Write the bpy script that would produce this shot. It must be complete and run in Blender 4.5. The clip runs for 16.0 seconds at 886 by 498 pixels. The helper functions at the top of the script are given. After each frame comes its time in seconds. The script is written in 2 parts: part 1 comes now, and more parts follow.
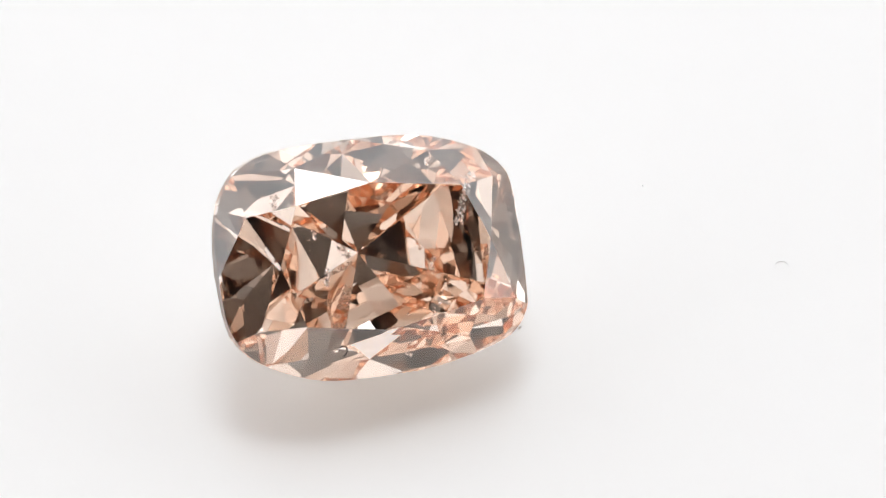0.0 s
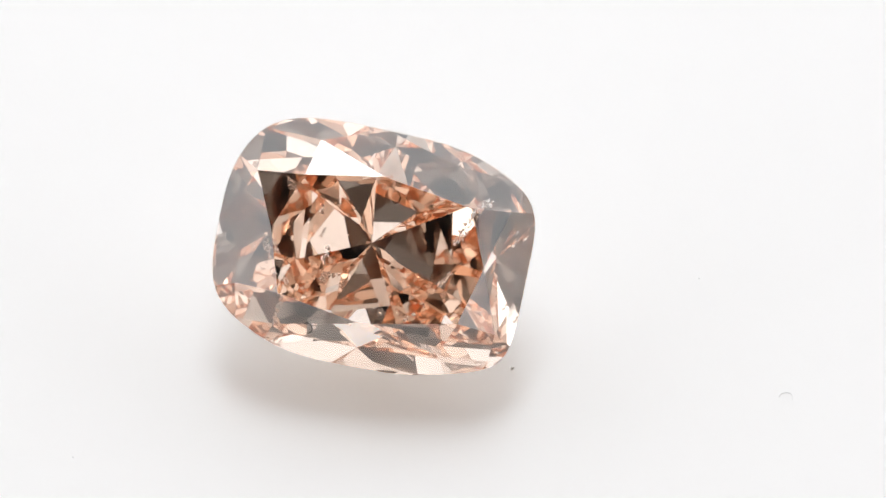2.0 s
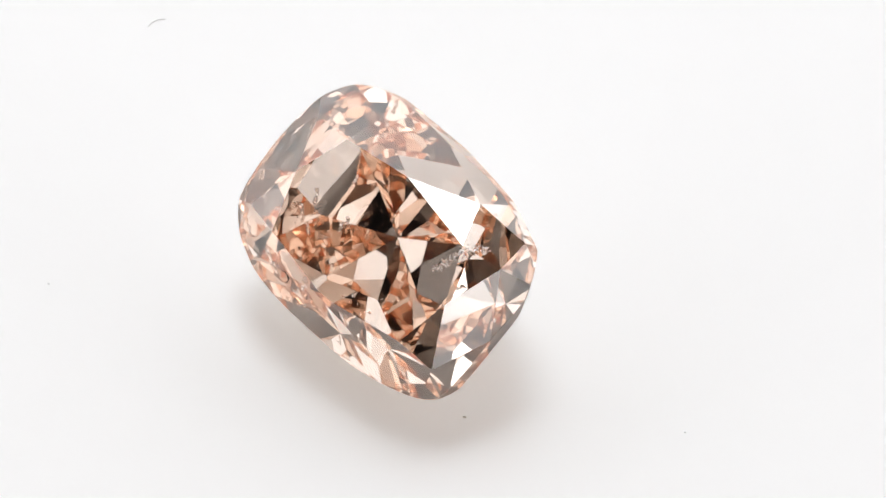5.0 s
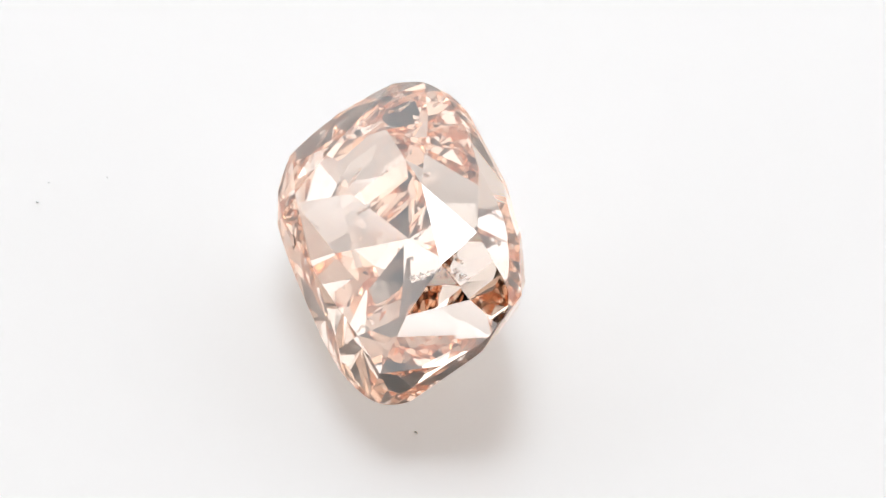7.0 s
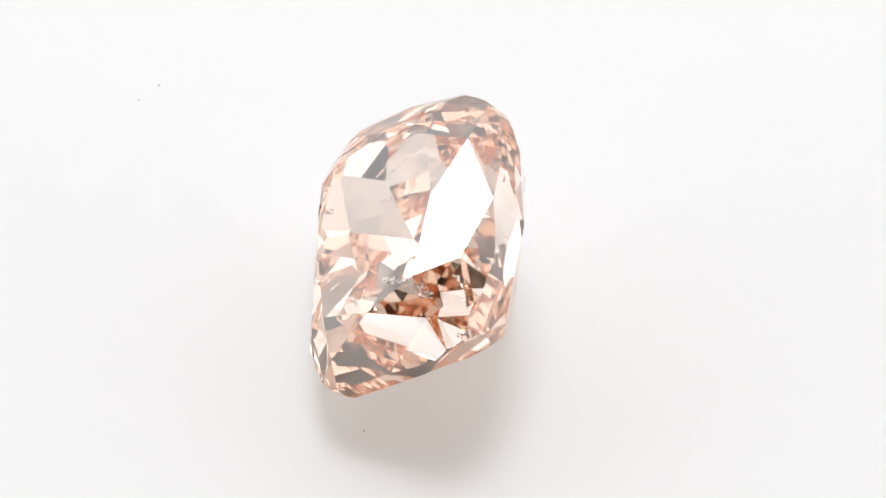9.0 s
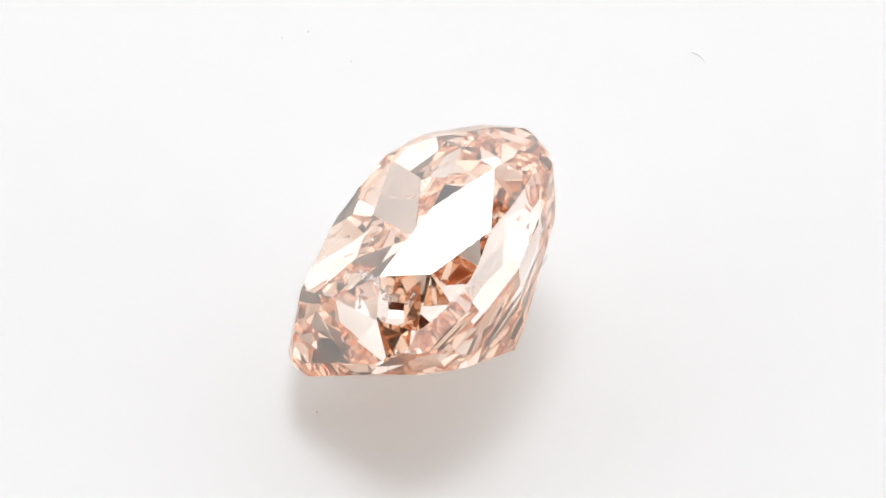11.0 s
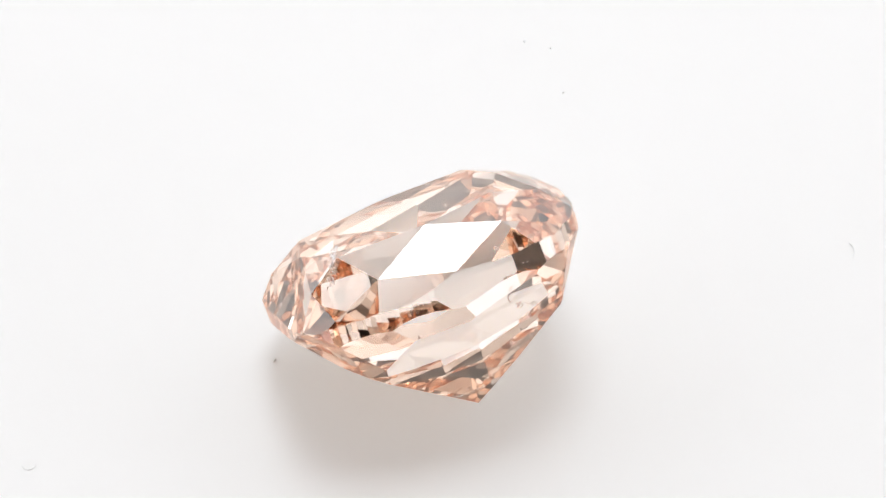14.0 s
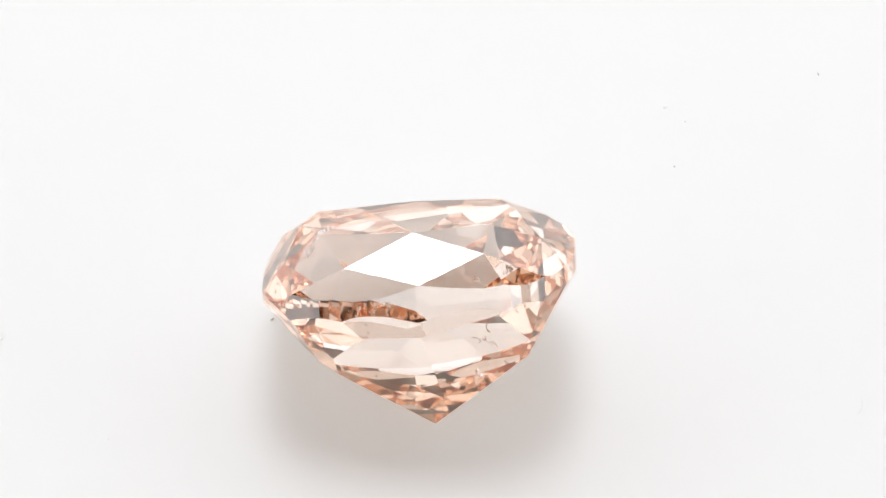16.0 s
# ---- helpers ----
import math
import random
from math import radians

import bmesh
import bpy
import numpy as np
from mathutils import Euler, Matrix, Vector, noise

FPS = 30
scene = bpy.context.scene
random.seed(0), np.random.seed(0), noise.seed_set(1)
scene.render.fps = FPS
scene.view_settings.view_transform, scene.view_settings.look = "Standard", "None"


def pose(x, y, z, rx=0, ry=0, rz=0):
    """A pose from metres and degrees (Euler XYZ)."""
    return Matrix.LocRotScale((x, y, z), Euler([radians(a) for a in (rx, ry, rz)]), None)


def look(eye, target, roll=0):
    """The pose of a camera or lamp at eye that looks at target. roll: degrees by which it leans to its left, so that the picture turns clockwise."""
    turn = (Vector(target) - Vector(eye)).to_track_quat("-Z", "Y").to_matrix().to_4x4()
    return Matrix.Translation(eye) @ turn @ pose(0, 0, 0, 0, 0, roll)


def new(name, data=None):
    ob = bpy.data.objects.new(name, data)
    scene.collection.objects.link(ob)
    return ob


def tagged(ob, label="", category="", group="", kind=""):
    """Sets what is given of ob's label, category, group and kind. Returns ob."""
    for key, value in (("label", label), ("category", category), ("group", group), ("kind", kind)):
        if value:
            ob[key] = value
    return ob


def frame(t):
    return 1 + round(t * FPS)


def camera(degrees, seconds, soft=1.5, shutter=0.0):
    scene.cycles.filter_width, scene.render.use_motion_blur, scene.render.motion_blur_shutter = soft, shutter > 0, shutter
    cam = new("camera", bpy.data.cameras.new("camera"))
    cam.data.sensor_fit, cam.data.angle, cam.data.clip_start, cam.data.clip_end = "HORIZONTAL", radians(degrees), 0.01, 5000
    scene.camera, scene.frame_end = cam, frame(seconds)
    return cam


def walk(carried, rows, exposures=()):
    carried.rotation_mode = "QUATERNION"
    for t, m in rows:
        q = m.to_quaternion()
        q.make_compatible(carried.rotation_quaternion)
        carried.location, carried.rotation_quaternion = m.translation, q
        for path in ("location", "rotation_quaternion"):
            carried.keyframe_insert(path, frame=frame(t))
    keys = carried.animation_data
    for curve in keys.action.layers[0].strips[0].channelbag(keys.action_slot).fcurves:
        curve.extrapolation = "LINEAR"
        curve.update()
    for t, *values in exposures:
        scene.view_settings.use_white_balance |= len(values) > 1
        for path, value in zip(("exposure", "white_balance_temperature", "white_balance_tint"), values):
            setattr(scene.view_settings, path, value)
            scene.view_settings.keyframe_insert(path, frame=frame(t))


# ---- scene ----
# One unit of the plan is 12 micrometres: the stone is about 6.6 mm long.
U = 1.2e-5
SECONDS = 16.0
SPEED = -12.03          # degrees a second, the turntable's clockwise turn seen from above

# ---- camera: stands still, looks down at the turntable ----
ELEVATION, AWAY = 52.5, 20000 * U
LENS = math.degrees(2 * math.atan(784 / 20000))
cam = camera(LENS, SECONDS, soft=1.5)
el = radians(ELEVATION)
TOWARD = Vector((0, -math.cos(el), math.sin(el)))
PICTURE_UP = Vector((0, math.sin(el), math.cos(el)))
EYE = TOWARD * AWAY
AIM = Vector((1, 0, 0)) * (85.2 * U) + PICTURE_UP * (151.3 * U)
VIEW = look(EYE, AIM)
walk(cam, [(0, VIEW), (SECONDS, VIEW)])

# ---- world, light, exposure ----
scene.view_settings.exposure = -2.0
scene.cycles.max_bounces = 40
scene.cycles.transmission_bounces = 40
scene.cycles.glossy_bounces = 40
scene.cycles.caustics_refractive = scene.cycles.caustics_reflective = True
world = bpy.data.worlds.new("room")
world.use_nodes = True
scene.world = world
world.node_tree.nodes["Background"].inputs["Color"].default_value = (0.9, 0.95, 1.0, 1)
world.node_tree.nodes["Background"].inputs["Strength"].default_value = 0.015

# the third value is fill glow added to the turntable, which is no lamp
LAMP_RADIANCE, TENT_RADIANCE, PLATE_FILL = 39.5, 4.1, 1.24
lamp_data = bpy.data.lights.new("softbox", "AREA")
lamp_data.shape, lamp_data.size, lamp_data.size_y = "RECTANGLE", 0.097, 0.068
lamp_data.energy = LAMP_RADIANCE * math.pi * lamp_data.size * lamp_data.size_y
lamp_data.color = (0.875, 0.945, 1.0)
lamp = new("softbox_lamp", lamp_data)
lamp_dir = Vector((-0.007, 0.325, 0.94)).normalized()
lamp.matrix_world = look(lamp_dir * 0.24, (0, 0, 0))


# ---- materials ----
def material(name):
    m = bpy.data.materials.new(name)
    m.use_nodes = True
    m.node_tree.nodes.clear()
    return m, m.node_tree.nodes, m.node_tree.links


def principled(name, colour, rough, scale=0, spread=0.0, bump=0.0, spec=0.5, coat=0.0, emit=0.0, glow=(1, 0.985, 0.985)):
    m, nodes, links = material(name)
    out = nodes.new("ShaderNodeOutputMaterial")
    b = nodes.new("ShaderNodeBsdfPrincipled")
    b.inputs["Base Color"].default_value = (*colour, 1)
    b.inputs["Roughness"].default_value = rough
    b.inputs["Specular IOR Level"].default_value = spec
    b.inputs["Coat Weight"].default_value = coat
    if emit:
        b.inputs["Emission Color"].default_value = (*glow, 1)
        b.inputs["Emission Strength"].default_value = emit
    if scale:
        pos = nodes.new("ShaderNodeTexCoord")
        big = nodes.new("ShaderNodeTexNoise")
        big.inputs["Scale"].default_value = scale
        big.inputs["Detail"].default_value = 6
        links.new(pos.outputs["Object"], big.inputs["Vector"])
        mix = nodes.new("ShaderNodeMix")
        mix.data_type = "RGBA"
        mix.inputs[6].default_value = (*[c * (1 - spread) for c in colour], 1)
        mix.inputs[7].default_value = (*[min(1, c * (1 + spread)) for c in colour], 1)
        links.new(big.outputs["Fac"], mix.inputs[0])
        links.new(mix.outputs[2], b.inputs["Base Color"])
        if bump:
            fine = nodes.new("ShaderNodeTexNoise")
            fine.inputs["Scale"].default_value = scale * 9
            links.new(pos.outputs["Object"], fine.inputs["Vector"])
            bp = nodes.new("ShaderNodeBump")
            bp.inputs["Strength"].default_value = bump
            bp.inputs["Distance"].default_value = 2e-6
            links.new(fine.outputs["Fac"], bp.inputs["Height"])
            links.new(bp.outputs["Normal"], b.inputs["Normal"])
    links.new(b.outputs["BSDF"], out.inputs["Surface"])
    return m


def diamond_material(name, colour, rough=0.015, ior=2.417):
    m, nodes, links = material(name)
    out = nodes.new("ShaderNodeOutputMaterial")
    g = nodes.new("ShaderNodeBsdfGlass")
    g.inputs["Color"].default_value = (*colour, 1)
    g.inputs["Roughness"].default_value = rough
    g.inputs["IOR"].default_value = ior
    links.new(g.outputs["BSDF"], out.inputs["Surface"])
    return m


def feather_material(name):
    """White broken surfaces that scatter light from both sides."""
    m, nodes, links = material(name)
    out = nodes.new("ShaderNodeOutputMaterial")
    d, t, mix = nodes.new("ShaderNodeBsdfDiffuse"), nodes.new("ShaderNodeBsdfTranslucent"), nodes.new("ShaderNodeMixShader")
    for b in (d, t):
        b.inputs["Color"].default_value = (0.96, 0.93, 0.91, 1)
    mix.inputs[0].default_value = 0.5
    links.new(d.outputs[0], mix.inputs[1])
    links.new(t.outputs[0], mix.inputs[2])
    links.new(mix.outputs[0], out.inputs["Surface"])
    return m


# added emission lifts and warms the stone's shadow; nothing lights the disc from below
MAT_PLATE = principled("opal_acrylic_fill_glow", (0.71, 0.71, 0.715), 0.22, 900, 0.006, 0.0, 0.5, emit=PLATE_FILL, glow=(1.0, 0.83, 0.70))
MAT_FLOOR = principled("white_tent_floor", (0.85, 0.85, 0.85), 0.7, 60, 0.02)
MAT_TENT = principled("backlit_white_fabric", (0.6, 0.6, 0.6), 0.9, 300, 0.02, emit=TENT_RADIANCE, glow=(0.885, 0.942, 1.0))
MAT_GEM = diamond_material("pink_brown_diamond", (0.983, 0.929, 0.889))
MAT_DUST = principled("grey_dust", (0.58, 0.54, 0.5), 0.8, 40000, 0.3)
MAT_SPECK = principled("pale_dust", (0.92, 0.92, 0.92), 0.8, 40000, 0.2)
MAT_FIBRE = principled("grey_fibre", (0.78, 0.78, 0.78), 0.8, 40000, 0.2)
MAT_DARK = principled("dark_mineral", (0.03, 0.022, 0.02), 0.6, 40000, 0.3)
MAT_BROWN_INC = principled("brown_crack", (0.72, 0.58, 0.48), 0.5, 40000, 0.2)
MAT_CRYSTAL = diamond_material("clear_crystal_in_diamond", (1, 1, 1), 0.0, 0.72)
MAT_FROST = diamond_material("frosted_crack", (1, 0.99, 0.98), 0.3, 0.6)
MAT_WHITE_INC = feather_material("frosted_white_flaw")


# ---- building helpers ----
def finish(name, bm, mat, smooth=False):
    me = bpy.data.meshes.new(name)
    bm.to_mesh(me)
    bm.free()
    me.materials.append(mat)
    for p in me.polygons:
        p.use_smooth = smooth
    return new(name, me)


def part(name, bm, mat, parent, label="", smooth=False):
    ob = finish(name, bm, mat, smooth)
    ob.parent = parent
    if label:
        ob["label"] = label
    return ob


def lathe(bm, profile, steps=96):
    """A turned solid from (radius, height) pairs, closed on the axis."""
    rings = []
    for r, z in profile:
        if r < 1e-9:
            rings.append([bm.verts.new((0, 0, z))])
        else:
            rings.append([bm.verts.new((r * math.cos(2 * math.pi * k / steps), r * math.sin(2 * math.pi * k / steps), z)) for k in range(steps)])
    for a, b in zip(rings, rings[1:]):
        for k in range(steps):
            j = (k + 1) % steps
            if len(a) == 1:
                bm.faces.new((a[0], b[k], b[j]))
            elif len(b) == 1:
                bm.faces.new((a[k], b[0], a[j]))
            else:
                bm.faces.new((a[k], b[k], b[j], a[j]))
    bmesh.ops.recalc_face_normals(bm, faces=bm.faces[:])


# ---- setting: tent with an opening for the lens, floor ----
def light_tent(radius=0.3, opening=57.0, high=60.0):
    bm = bmesh.new()
    bmesh.ops.create_icosphere(bm, subdivisions=6, radius=radius)
    bmesh.ops.bisect_plane(bm, geom=bm.verts[:] + bm.edges[:] + bm.faces[:], plane_co=(0, 0, -0.012), plane_no=(0, 0, -1), clear_outer=True)
    mouth = Vector((0, -math.cos(radians(high)), math.sin(radians(high))))
    rim = mouth * (radius * math.cos(radians(opening)))
    bmesh.ops.bisect_plane(bm, geom=bm.verts[:] + bm.edges[:] + bm.faces[:], plane_co=rim, plane_no=mouth, clear_outer=True)
    bmesh.ops.solidify(bm, geom=bm.faces[:], thickness=0.001)
    ob = finish("wall_tent", bm, MAT_TENT, True)
    return tagged(ob, "white backlit fabric light tent around the turntable", "light tent", kind="structure")


light_tent()
bm = bmesh.new()
lathe(bm, [(0, -0.02), (0.32, -0.02), (0.32, -0.012), (0, -0.012)])
tagged(finish("floor", bm, MAT_FLOOR), "white matt floor of the light tent", "floor", kind="structure")

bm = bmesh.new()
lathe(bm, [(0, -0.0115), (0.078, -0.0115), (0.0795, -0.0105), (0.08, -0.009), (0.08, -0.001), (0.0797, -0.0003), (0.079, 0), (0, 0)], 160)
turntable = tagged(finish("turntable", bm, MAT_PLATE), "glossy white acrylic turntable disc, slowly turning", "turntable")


# ---- the diamond ----
GA, GA2, GB, GB2, GN, SKEW = 281.0, 266.1, 214.1, 205.1, 3.241, -0.031
# the girdle waves a little in plan and leans along both axes
WAVES = [(-0.003, -0.0019), (0.0103, -0.0054), (0.0031, 0.0003), (0.0031, 0.0054), (-0.0089, -0.0047), (-0.0084, 0.0065), (-0.0029, 0.0043)]
GIRDLE_LOW, GIRDLE_TOP, TABLE_Z = 255.4, 299.3, 373.5
LEAN = Vector((-0.03, -0.067, 0))
TRIM = 7.0              # how deep the slim pavilion facets cut
CULET = Vector((-2.0, 10.8, 0))
# corners of the table and outer corners of the star facets, round the stone from its broad end
TABLE = [(206, 12), (164, 111), (3, 135), (-133, 111), (-173, 7), (-139, -102), (14, -126), (180, -92)]
STARS = [(231, 117, 333), (123, 177, 327), (-120, 175, 336), (-218, 100, 341), (-218, -101, 339), (-138, -158, 345), (154, -154, 336), (246, -99, 335)]
# slopes of the pavilion facets in degrees: halves; breaks with their height; mains with their heading
HALVES = [51.1, 51.6, 60.7, 73.0, 76.9, 57.0, 60.1, 58.2, 58.0, 61.3, 69.1, 67.8, 68.4, 57.8, 50.6, 49.0]
BREAKS = [(56.1, 226), (49.8, 193), (48.1, 212), (51.8, 178), (43.9, 192), (57.1, 181), (55.8, 207), (47.5, 191)]
MAINS = [(-2, 39.0), (34, 33.8), (83, 46.3), (148, 32.7), (186, 39.0), (220, 38.8), (279, 38.3), (322, 38.7)]


def outline(deg):
    c, s = math.cos(radians(deg)), math.sin(radians(deg))
    y = math.copysign(abs(s) ** (2 / GN), s) * (GB if s > 0 else GB2)
    x = math.copysign(abs(c) ** (2 / GN), c) * (GA if c > 0 else GA2) + SKEW * y
    wave = sum(a * math.cos(k * radians(deg)) + b * math.sin(k * radians(deg)) for k, (a, b) in enumerate(WAVES, 1))
    return Vector((x, y, 0)) * (1 + wave)


PLANES = []


def crown_height(x, y):
    """The height of the crown's surface over a point of the stone's plan."""
    return min(co.z - ((x - co.x) * no.x + (y - co.y) * no.y) / no.z for co, no in PLANES if no.z > 0.2)


def shave(bm, co, no):
    """Cut away what lies beyond a plane and close the cut with one flat facet."""
    PLANES.append((Vector(co), Vector(no)))
    cut = bmesh.ops.bisect_plane(bm, geom=bm.verts[:] + bm.edges[:] + bm.faces[:], dist=1e-4, plane_co=co, plane_no=no, clear_outer=True)
    edges = [e for e in cut["geom_cut"] if isinstance(e, bmesh.types.BMEdge) and e.is_boundary]
    if len(edges) > 2:
        bmesh.ops.contextual_create(bm, geom=edges)


def facet(bm, p, q, r):
    p, q, r = Vector(p), Vector(q), Vector(r)
    n = (q - p).cross(r - p).normalized()
    if n.dot(p - Vector((0, 0, 230))) < 0:
        n = -n
    shave(bm, p, n)


def cut_diamond():
    bm = bmesh.new()
    steps = 72
    low = [bm.verts.new(outline(360 * k / steps)) for k in range(steps)]
    top = [bm.verts.new(outline(360 * k / steps) + Vector((0, 0, TABLE_Z))) for k in range(steps)]
    bm.faces.new(low[::-1])
    bm.faces.new(top)
    for k in range(steps):
        j = (k + 1) % steps
        bm.faces.new((low[k], low[j], top[j], top[k]))
    table = [Vector((x, y, TABLE_Z)) for x, y in TABLE]
    stars = [Vector(p) for p in STARS]
    rim = [outline(360 * k / steps) for k in range(steps)]
    # crown: kites that run to a tip on the girdle, stars, and upper halves between the tips
    tips = []
    for i in range(8):
        n = (stars[i - 1] - table[i]).cross(stars[i] - table[i])
        tip = outline(45 * i)
        brim = GIRDLE_TOP - 5 + LEAN.dot(tip)
        tip.z = min(max(table[i].z - ((tip - table[i]).x * n.x + (tip - table[i]).y * n.y) / n.z, brim - 10), brim + 16)
        tips.append(tip)
    for i in range(8):
        facet(bm, table[i], stars[i - 1], stars[i])
        facet(bm, table[i], table[(i + 1) % 8], stars[i])
        corner = outline(45 * i + 22.5)
        corner.z = GIRDLE_TOP - 5 + LEAN.dot(corner)
        facet(bm, stars[i], tips[i], corner)
        facet(bm, stars[i], tips[(i + 1) % 8], corner)
    # pavilion: steep halves under the girdle, then the mains that meet in the culet
    for k in range(16):
        a = 22.5 * k + 11.25
        along = outline(a + 10) - outline(a - 10)
        u = Vector((along.y, -along.x, 0)).normalized()
        reach = max(p.dot(u) for p in rim)
        slope = radians(HALVES[k])
        shave(bm, u * reach + Vector((0, 0, GIRDLE_LOW + 6 + LEAN.dot(u * reach))), u * math.sin(slope) - Vector((0, 0, math.cos(slope))))
    # break facets under the halves
    for k in range(8):
        a = 45 * k + 22.5
        along = outline(a + 12) - outline(a - 12)
        u = Vector((along.y, -along.x, 0)).normalized()
        reach = max(p.dot(u) for p in rim)
        slope, high = radians(BREAKS[k][0]), BREAKS[k][1]
        shave(bm, u * (reach * 0.86) + Vector((0, 0, high + LEAN.dot(u * reach))), u * math.sin(slope) - Vector((0, 0, math.cos(slope))))
    # slim facets that trim the edges between the halves and the mains
    for k, (az, slope) in enumerate(MAINS):
        if k not in (0, 4):  # only the short ends have them
            continue
        u = Vector((math.cos(radians(az)), math.sin(radians(az)), 0))
        reach = max(p.dot(u) for p in rim)
        half, main = math.tan(radians(HALVES[(2 * k) % 16])), math.tan(radians(slope))
        r = (GIRDLE_LOW + LEAN.dot(u * reach) - reach * half) / (main - half)
        lean = radians(slope * 0.55 + HALVES[(2 * k) % 16] * 0.45)
        shave(bm, u * r + Vector((0, 0, r * main + TRIM)), u * math.sin(lean) - Vector((0, 0, math.cos(lean))))
    for az, slope in MAINS:
        u, s = Vector((math.cos(radians(az)), math.sin(radians(az)), 0)), radians(slope)
        shave(bm, CULET, u * math.sin(s) - Vector((0, 0, math.cos(s))))
    bmesh.ops.remove_doubles(bm, verts=bm.verts[:], dist=0.01)
    bmesh.ops.recalc_face_normals(bm, faces=bm.faces[:])
    return bm


TILT, HEADING, SPIN = 39.98, 19.17, -8.12
PLANES.append((Vector((0, 0, TABLE_Z)), Vector((0, 0, 1))))
bm = cut_diamond()
bm.normal_update()
diamond = tagged(new("diamond"), "pinkish brown cushion-cut diamond lying tilted on the white turntable", "diamond")


def zone(no):
    return "table" if no.z > 0.999 else "crown" if no.z > 0.1 else "girdle" if no.z > -0.1 else "pavilion"


def split_stone(bm):
    """The polished surface of the stone in its four zones, which share their edges."""
    labels = {"table": "large flat polished table facet", "crown": "sloping crown of star and kite facets",
              "girdle": "narrow polished girdle band", "pavilion": "steep pointed pavilion ending in the culet"}
    made = []
    for name, label in labels.items():
        piece = bm.copy()
        piece.normal_update()
        bmesh.ops.delete(piece, geom=[f for f in piece.faces if zone(f.normal) != name], context="FACES")
        bmesh.ops.scale(piece, vec=(U, U, U), verts=piece.verts[:])
        made.append(part(name, piece, MAT_GEM, diamond, label))
    bm.free()
    return made


stone = split_stone(bm)


# ---- flaws inside and on the stone ----
def grain(bm, at, size, rnd):
    """A small uneven lump."""
    made = bmesh.ops.create_icosphere(bm, subdivisions=1, radius=0.5)["verts"]
    turn = Euler((rnd.uniform(0, 6), rnd.uniform(0, 6), rnd.uniform(0, 6))).to_matrix()
    for v in made:
        c = v.co * rnd.uniform(0.7, 1.3)
        v.co = (turn @ Vector((c.x * size[0], c.y * size[1], c.z * size[2])) + Vector(at)) * U


def thread(bm, points, width, rnd):
    """A thin closed thread of varying width along a bent line."""
    pts = [Vector(p) for p in points]
    rings = []
    for i, p in enumerate(pts):
        way = (pts[min(i + 1, len(pts) - 1)] - pts[max(i - 1, 0)]).normalized()
        side = way.cross(Vector((0.3, 0.2, 1))).normalized()
        up = side.cross(way)
        w = width * rnd.uniform(0.55, 1.25) * (0.5 if i in (0, len(pts) - 1) else 1)
        rings.append([bm.verts.new((p + (side * math.cos(k * math.pi / 3) + up * math.sin(k * math.pi / 3)) * w) * U) for k in range(6)])
    for a, b in zip(rings, rings[1:]):
        for k in range(6):
            bm.faces.new((a[k], a[(k + 1) % 6], b[(k + 1) % 6], b[k]))
    bm.faces.new(rings[0][::-1])
    bm.faces.new(rings[-1])
    bmesh.ops.recalc_face_normals(bm, faces=bm.faces[:])


def bent(points, steps=5, wobble=0.0, rnd=None):
    """Points between the given ones, with a little wobble."""
    out = []
    for p, q in zip(points, points[1:]):
        for k in range(steps):
            c = Vector(p).lerp(Vector(q), k / steps)
            if rnd:
                c += Vector((rnd.uniform(-1, 1), rnd.uniform(-1, 1), rnd.uniform(-1, 1))) * wobble
            out.append(c)
    return out + [Vector(points[-1])]


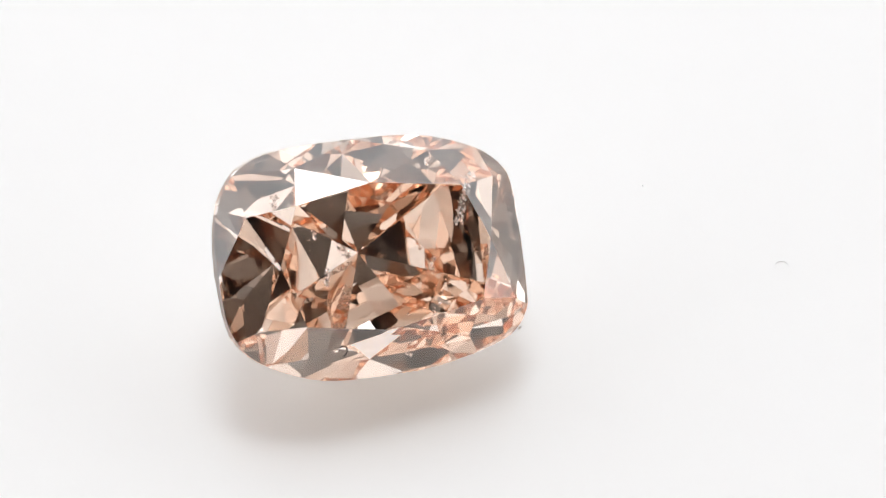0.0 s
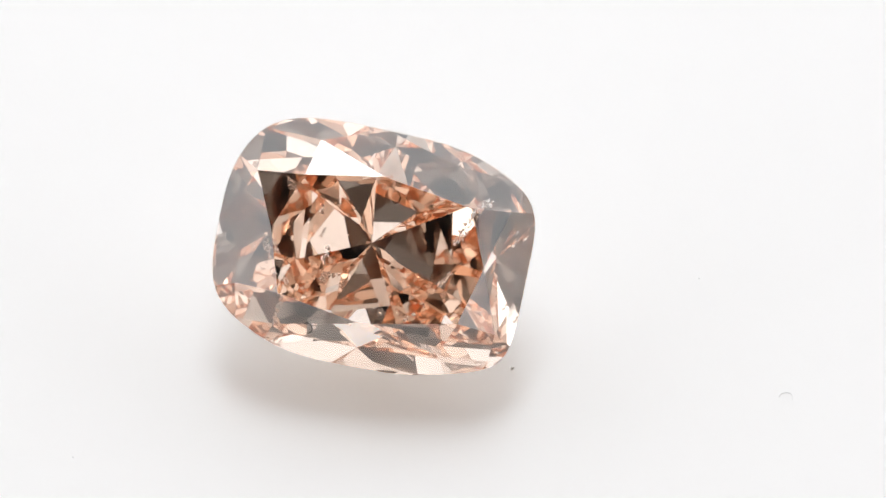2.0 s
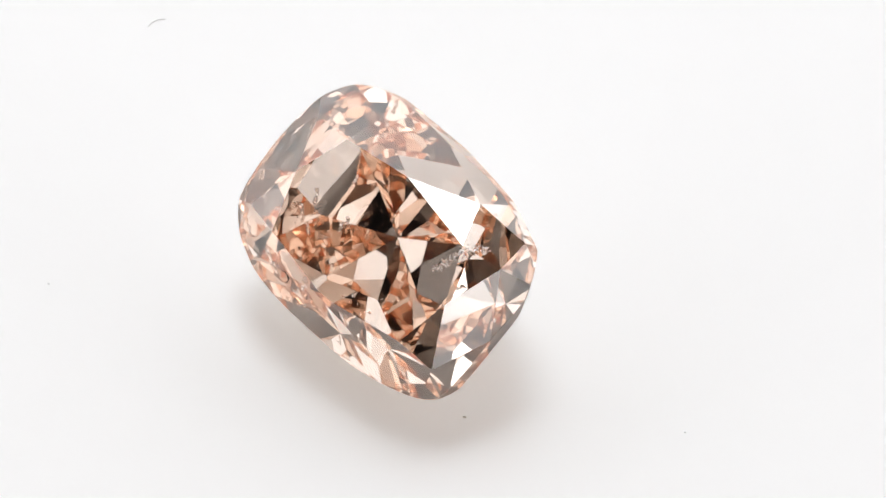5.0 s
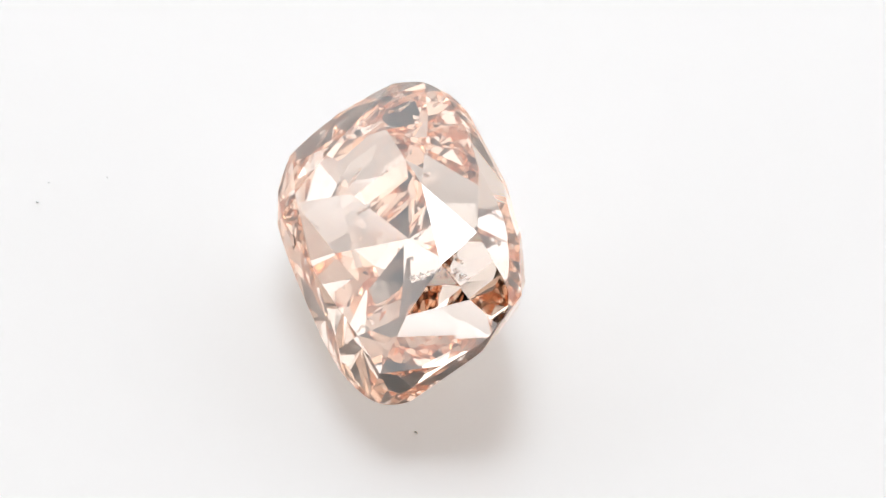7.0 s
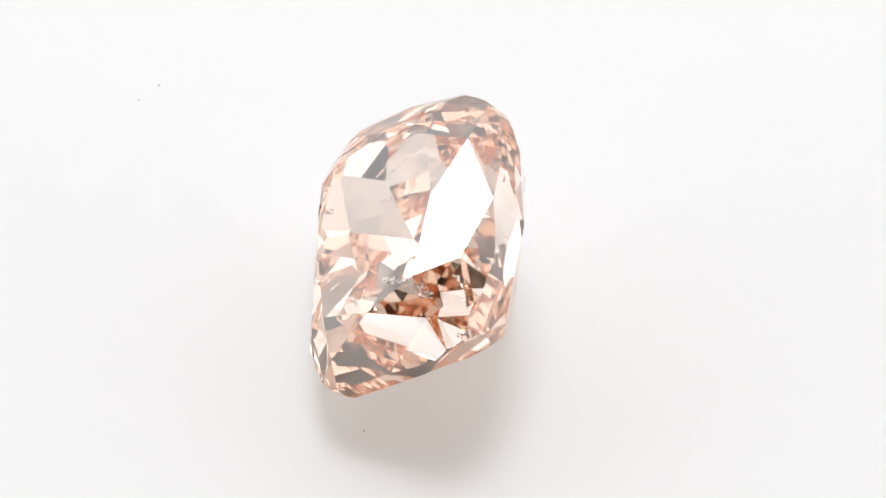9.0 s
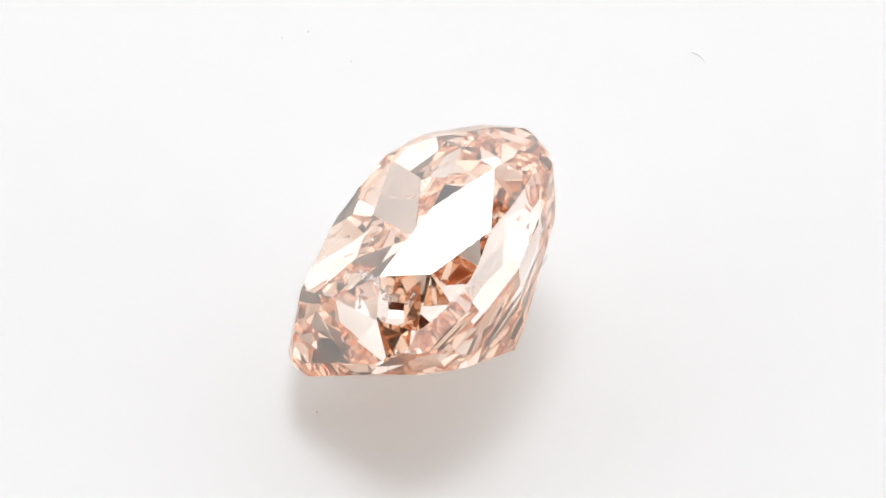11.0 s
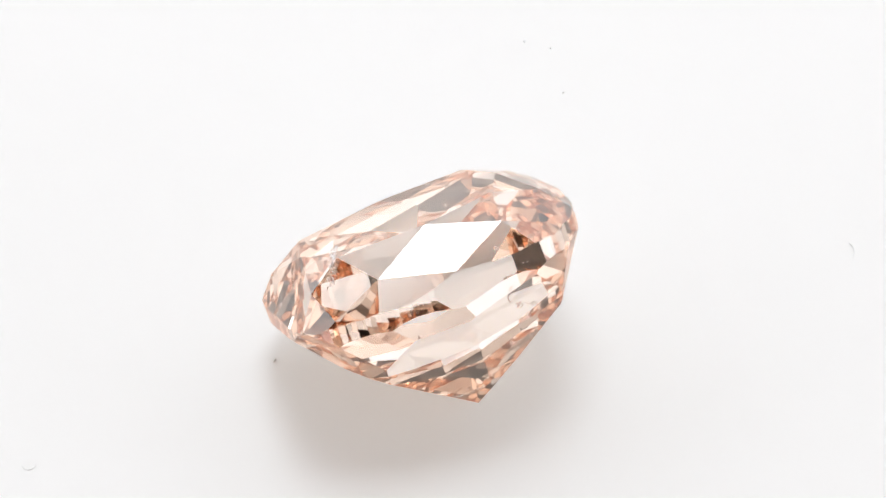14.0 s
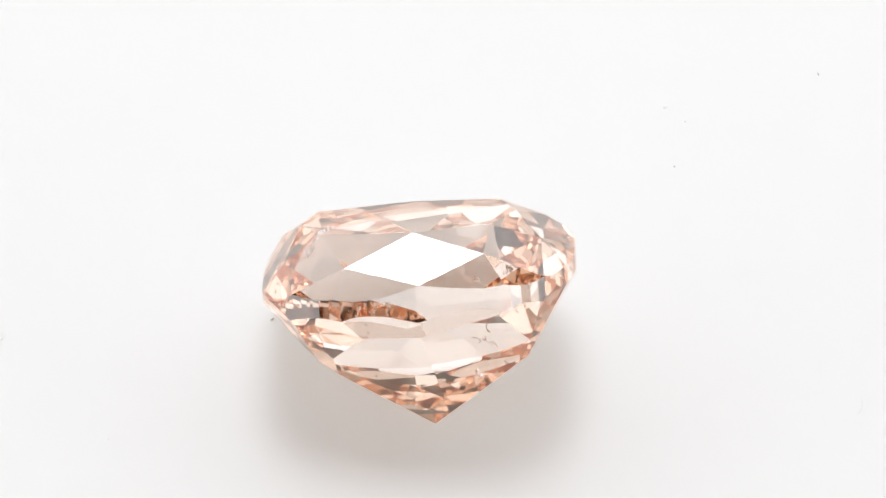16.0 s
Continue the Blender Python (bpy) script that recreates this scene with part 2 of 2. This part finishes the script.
def flaws():
    rnd = random.Random(7)
    bm = bmesh.new()
    for c in bent([(150, 46, 0), (160, 72, 0), (172, 100, 0), (178, 118, 0), (193, 128, 0)], 9):
        for _ in range(3):
            x, y = c.x + rnd.uniform(-7, 7), c.y + rnd.uniform(-5, 5)
            grain(bm, (x, y, crown_height(x, y) - rnd.uniform(0.2, 2.5)), (rnd.uniform(4, 11), rnd.uniform(2, 5), rnd.uniform(1, 3)), rnd)
    part("feather_crack", bm, MAT_FROST, diamond, "ragged white feather crack at the table's corner")
    for pts, width in (([(-76, -8, 165), (-70, -14, 160), (-72, -24, 155), (-78, -32, 150), (-74, -42, 150)], 4.2),
                       ([(-100, 64, 232), (-93, 58, 230), (-97, 50, 228), (-92, 45, 228)], 3.2)):
        bm = bmesh.new()
        thread(bm, bent(pts, 3, 1.0, rnd), width, rnd)
        part("needle_inclusion", bm, MAT_CRYSTAL, diamond, "pale curved needle inside the stone")
    for x, y, deep, size in ((44, -102, 12, 8), (59, -101, 10, 4), (73, -95, 14, 5), (89, -104, 9, 9), (92, -98, 16, 6), (101, -91, 12, 11), (100, -59, 30, 5),
                             (120, -50, 34, 4), (-113, 48, 60, 4), (-112, 29, 70, 4), (-40, 20, 120, 3), (30, 40, 90, 3), (60, -20, 110, 3), (-60, -70, 40, 3)):
        bm = bmesh.new()
        grain(bm, (x, y, crown_height(x, y) - deep), (size, size * 0.6, size * 0.5), rnd)
        part("pinpoint", bm, MAT_CRYSTAL, diamond, "white pinpoint crystal")
    for x, y, size in ((167, 116, 4), (202, 128, 4.5), (-180, 60, 3)):
        bm = bmesh.new()
        grain(bm, (x, y, crown_height(x, y) - 2.0), (size, size, size * 0.5), rnd)
        part("dark_spot", bm, MAT_DARK, diamond, "tiny black spot")
    # a dark curled mark on the crown
    bm = bmesh.new()
    curl = [(-84, -146), (-78, -143), (-71, -146), (-68, -153), (-71, -160), (-75, -163)]
    thread(bm, bent([(x, y, crown_height(x, y) + 0.6) for x, y in curl], 3), 1.3, rnd)
    part("dark_mark", bm, MAT_DARK, diamond, "dark curled mark on the crown")
    # fine cracks behind the long pavilion side, pits along the girdle
    slope = math.tan(radians(MAINS[2][1]))
    for pts in ([(-88, 186), (-100, 184), (-104, 176), (-97, 172)], [(-104, 184), (-118, 172), (-126, 176)], [(-120, 166), (-128, 172), (-131, 160)],
                [(-106, 108), (-109, 100), (-107, 94)], [(-114, 109), (-117, 101), (-116, 95)], [(-122, 111), (-125, 103), (-124, 97)]):
        bm = bmesh.new()
        thread(bm, bent([(x, y, (y - CULET.y) * slope + 7.5) for x, y in pts], 3, 0.5, rnd), 0.7, rnd)
        part("hairline_crack", bm, MAT_BROWN_INC, diamond, "fine brownish hairline crack in the pavilion")
    for x, z, size in ((92, 262, 6), (84, 255, 5), (77, 266, 6), (69, 263, 4), (47, 268, 5), (92, 256, 4), (74, 257, 4), (-123, 262, 5), (-131, 260, 4), (120, 258, 4)):
        p = max((outline(0.5 * k) for k in range(20, 340)), key=lambda q: q.y - abs(q.x - x) * 50)
        bm = bmesh.new()
        grain(bm, (x, p.y - 7.0, z - 2), (size * 0.8, 2.0, size * 0.6), rnd)
        part("girdle_pit", bm, MAT_WHITE_INC, diamond, "small pale pit at the girdle")


flaws()
LIE = pose(0, 0, 0, 0, 0, HEADING) @ pose(0, 0, 0, TILT) @ pose(0, 0, 0, 0, 0, SPIN)
lowest = min((LIE @ v.co).z for piece in stone for v in piece.data.vertices)
LIE = pose(-108.8 * U, 174.8 * U, -lowest) @ LIE


# ---- dust ----
def dust(x, y, long, wide, seed, faint=True):
    rnd = random.Random(seed)
    bm = bmesh.new()
    bmesh.ops.create_icosphere(bm, subdivisions=2, radius=0.5)
    for v in bm.verts:
        v.co *= 0.75 + 0.5 * rnd.random()
        v.co.x, v.co.y, v.co.z = v.co.x * long * U, v.co.y * wide * U, v.co.z * wide * U
    zmin = min(v.co.z for v in bm.verts)
    for v in bm.verts:
        v.co.z -= zmin
    ob = finish("dust_speck", bm, MAT_SPECK if faint else MAT_DUST)
    return tagged(ob, "tiny grey dust speck on the white turntable", "dust", "dust on the turntable"), pose(x * U, y * U, 0, 0, 0, rnd.uniform(0, 360))


def lint(x, y, points, width, seed):
    rnd = random.Random(seed)
    bm = bmesh.new()
    thread(bm, bent([(px, py, width) for px, py in points], 4), width, rnd)
    ob = finish("lint_fibre", bm, MAT_FIBRE)
    return tagged(ob, "thin curved grey lint fibre on the white turntable", "lint", "dust on the turntable"), pose(x * U, y * U, 0)


SPECKS = [dust(220, 13, 8, 4, 1, False), dust(-365, -604, 6, 4, 3), dust(-408, -475, 4, 3, 4), dust(-407, -580, 4, 3, 5),
          dust(444, 332, 4, 3, 6), dust(-620, -738, 6, 4, 7),
          lint(688, 150, [(-13, -6), (-12, 3), (-6, 9), (3, 10), (10, 5), (12, -3)], 0.75, 8),
          lint(-834, -14, [(2, -20), (-3, -10), (-4, 0), (-1, 10), (3, 16)], 0.9, 9)]


# ---- movement ----
def motions():
    times = [0.5 * k for k in range(33)]
    for thing, start in [(turntable, Matrix.Identity(4)), (diamond, LIE)] + SPECKS:
        walk(thing, [(t, pose(0, 0, 0, 0, 0, SPEED * t) @ start) for t in times])


motions()
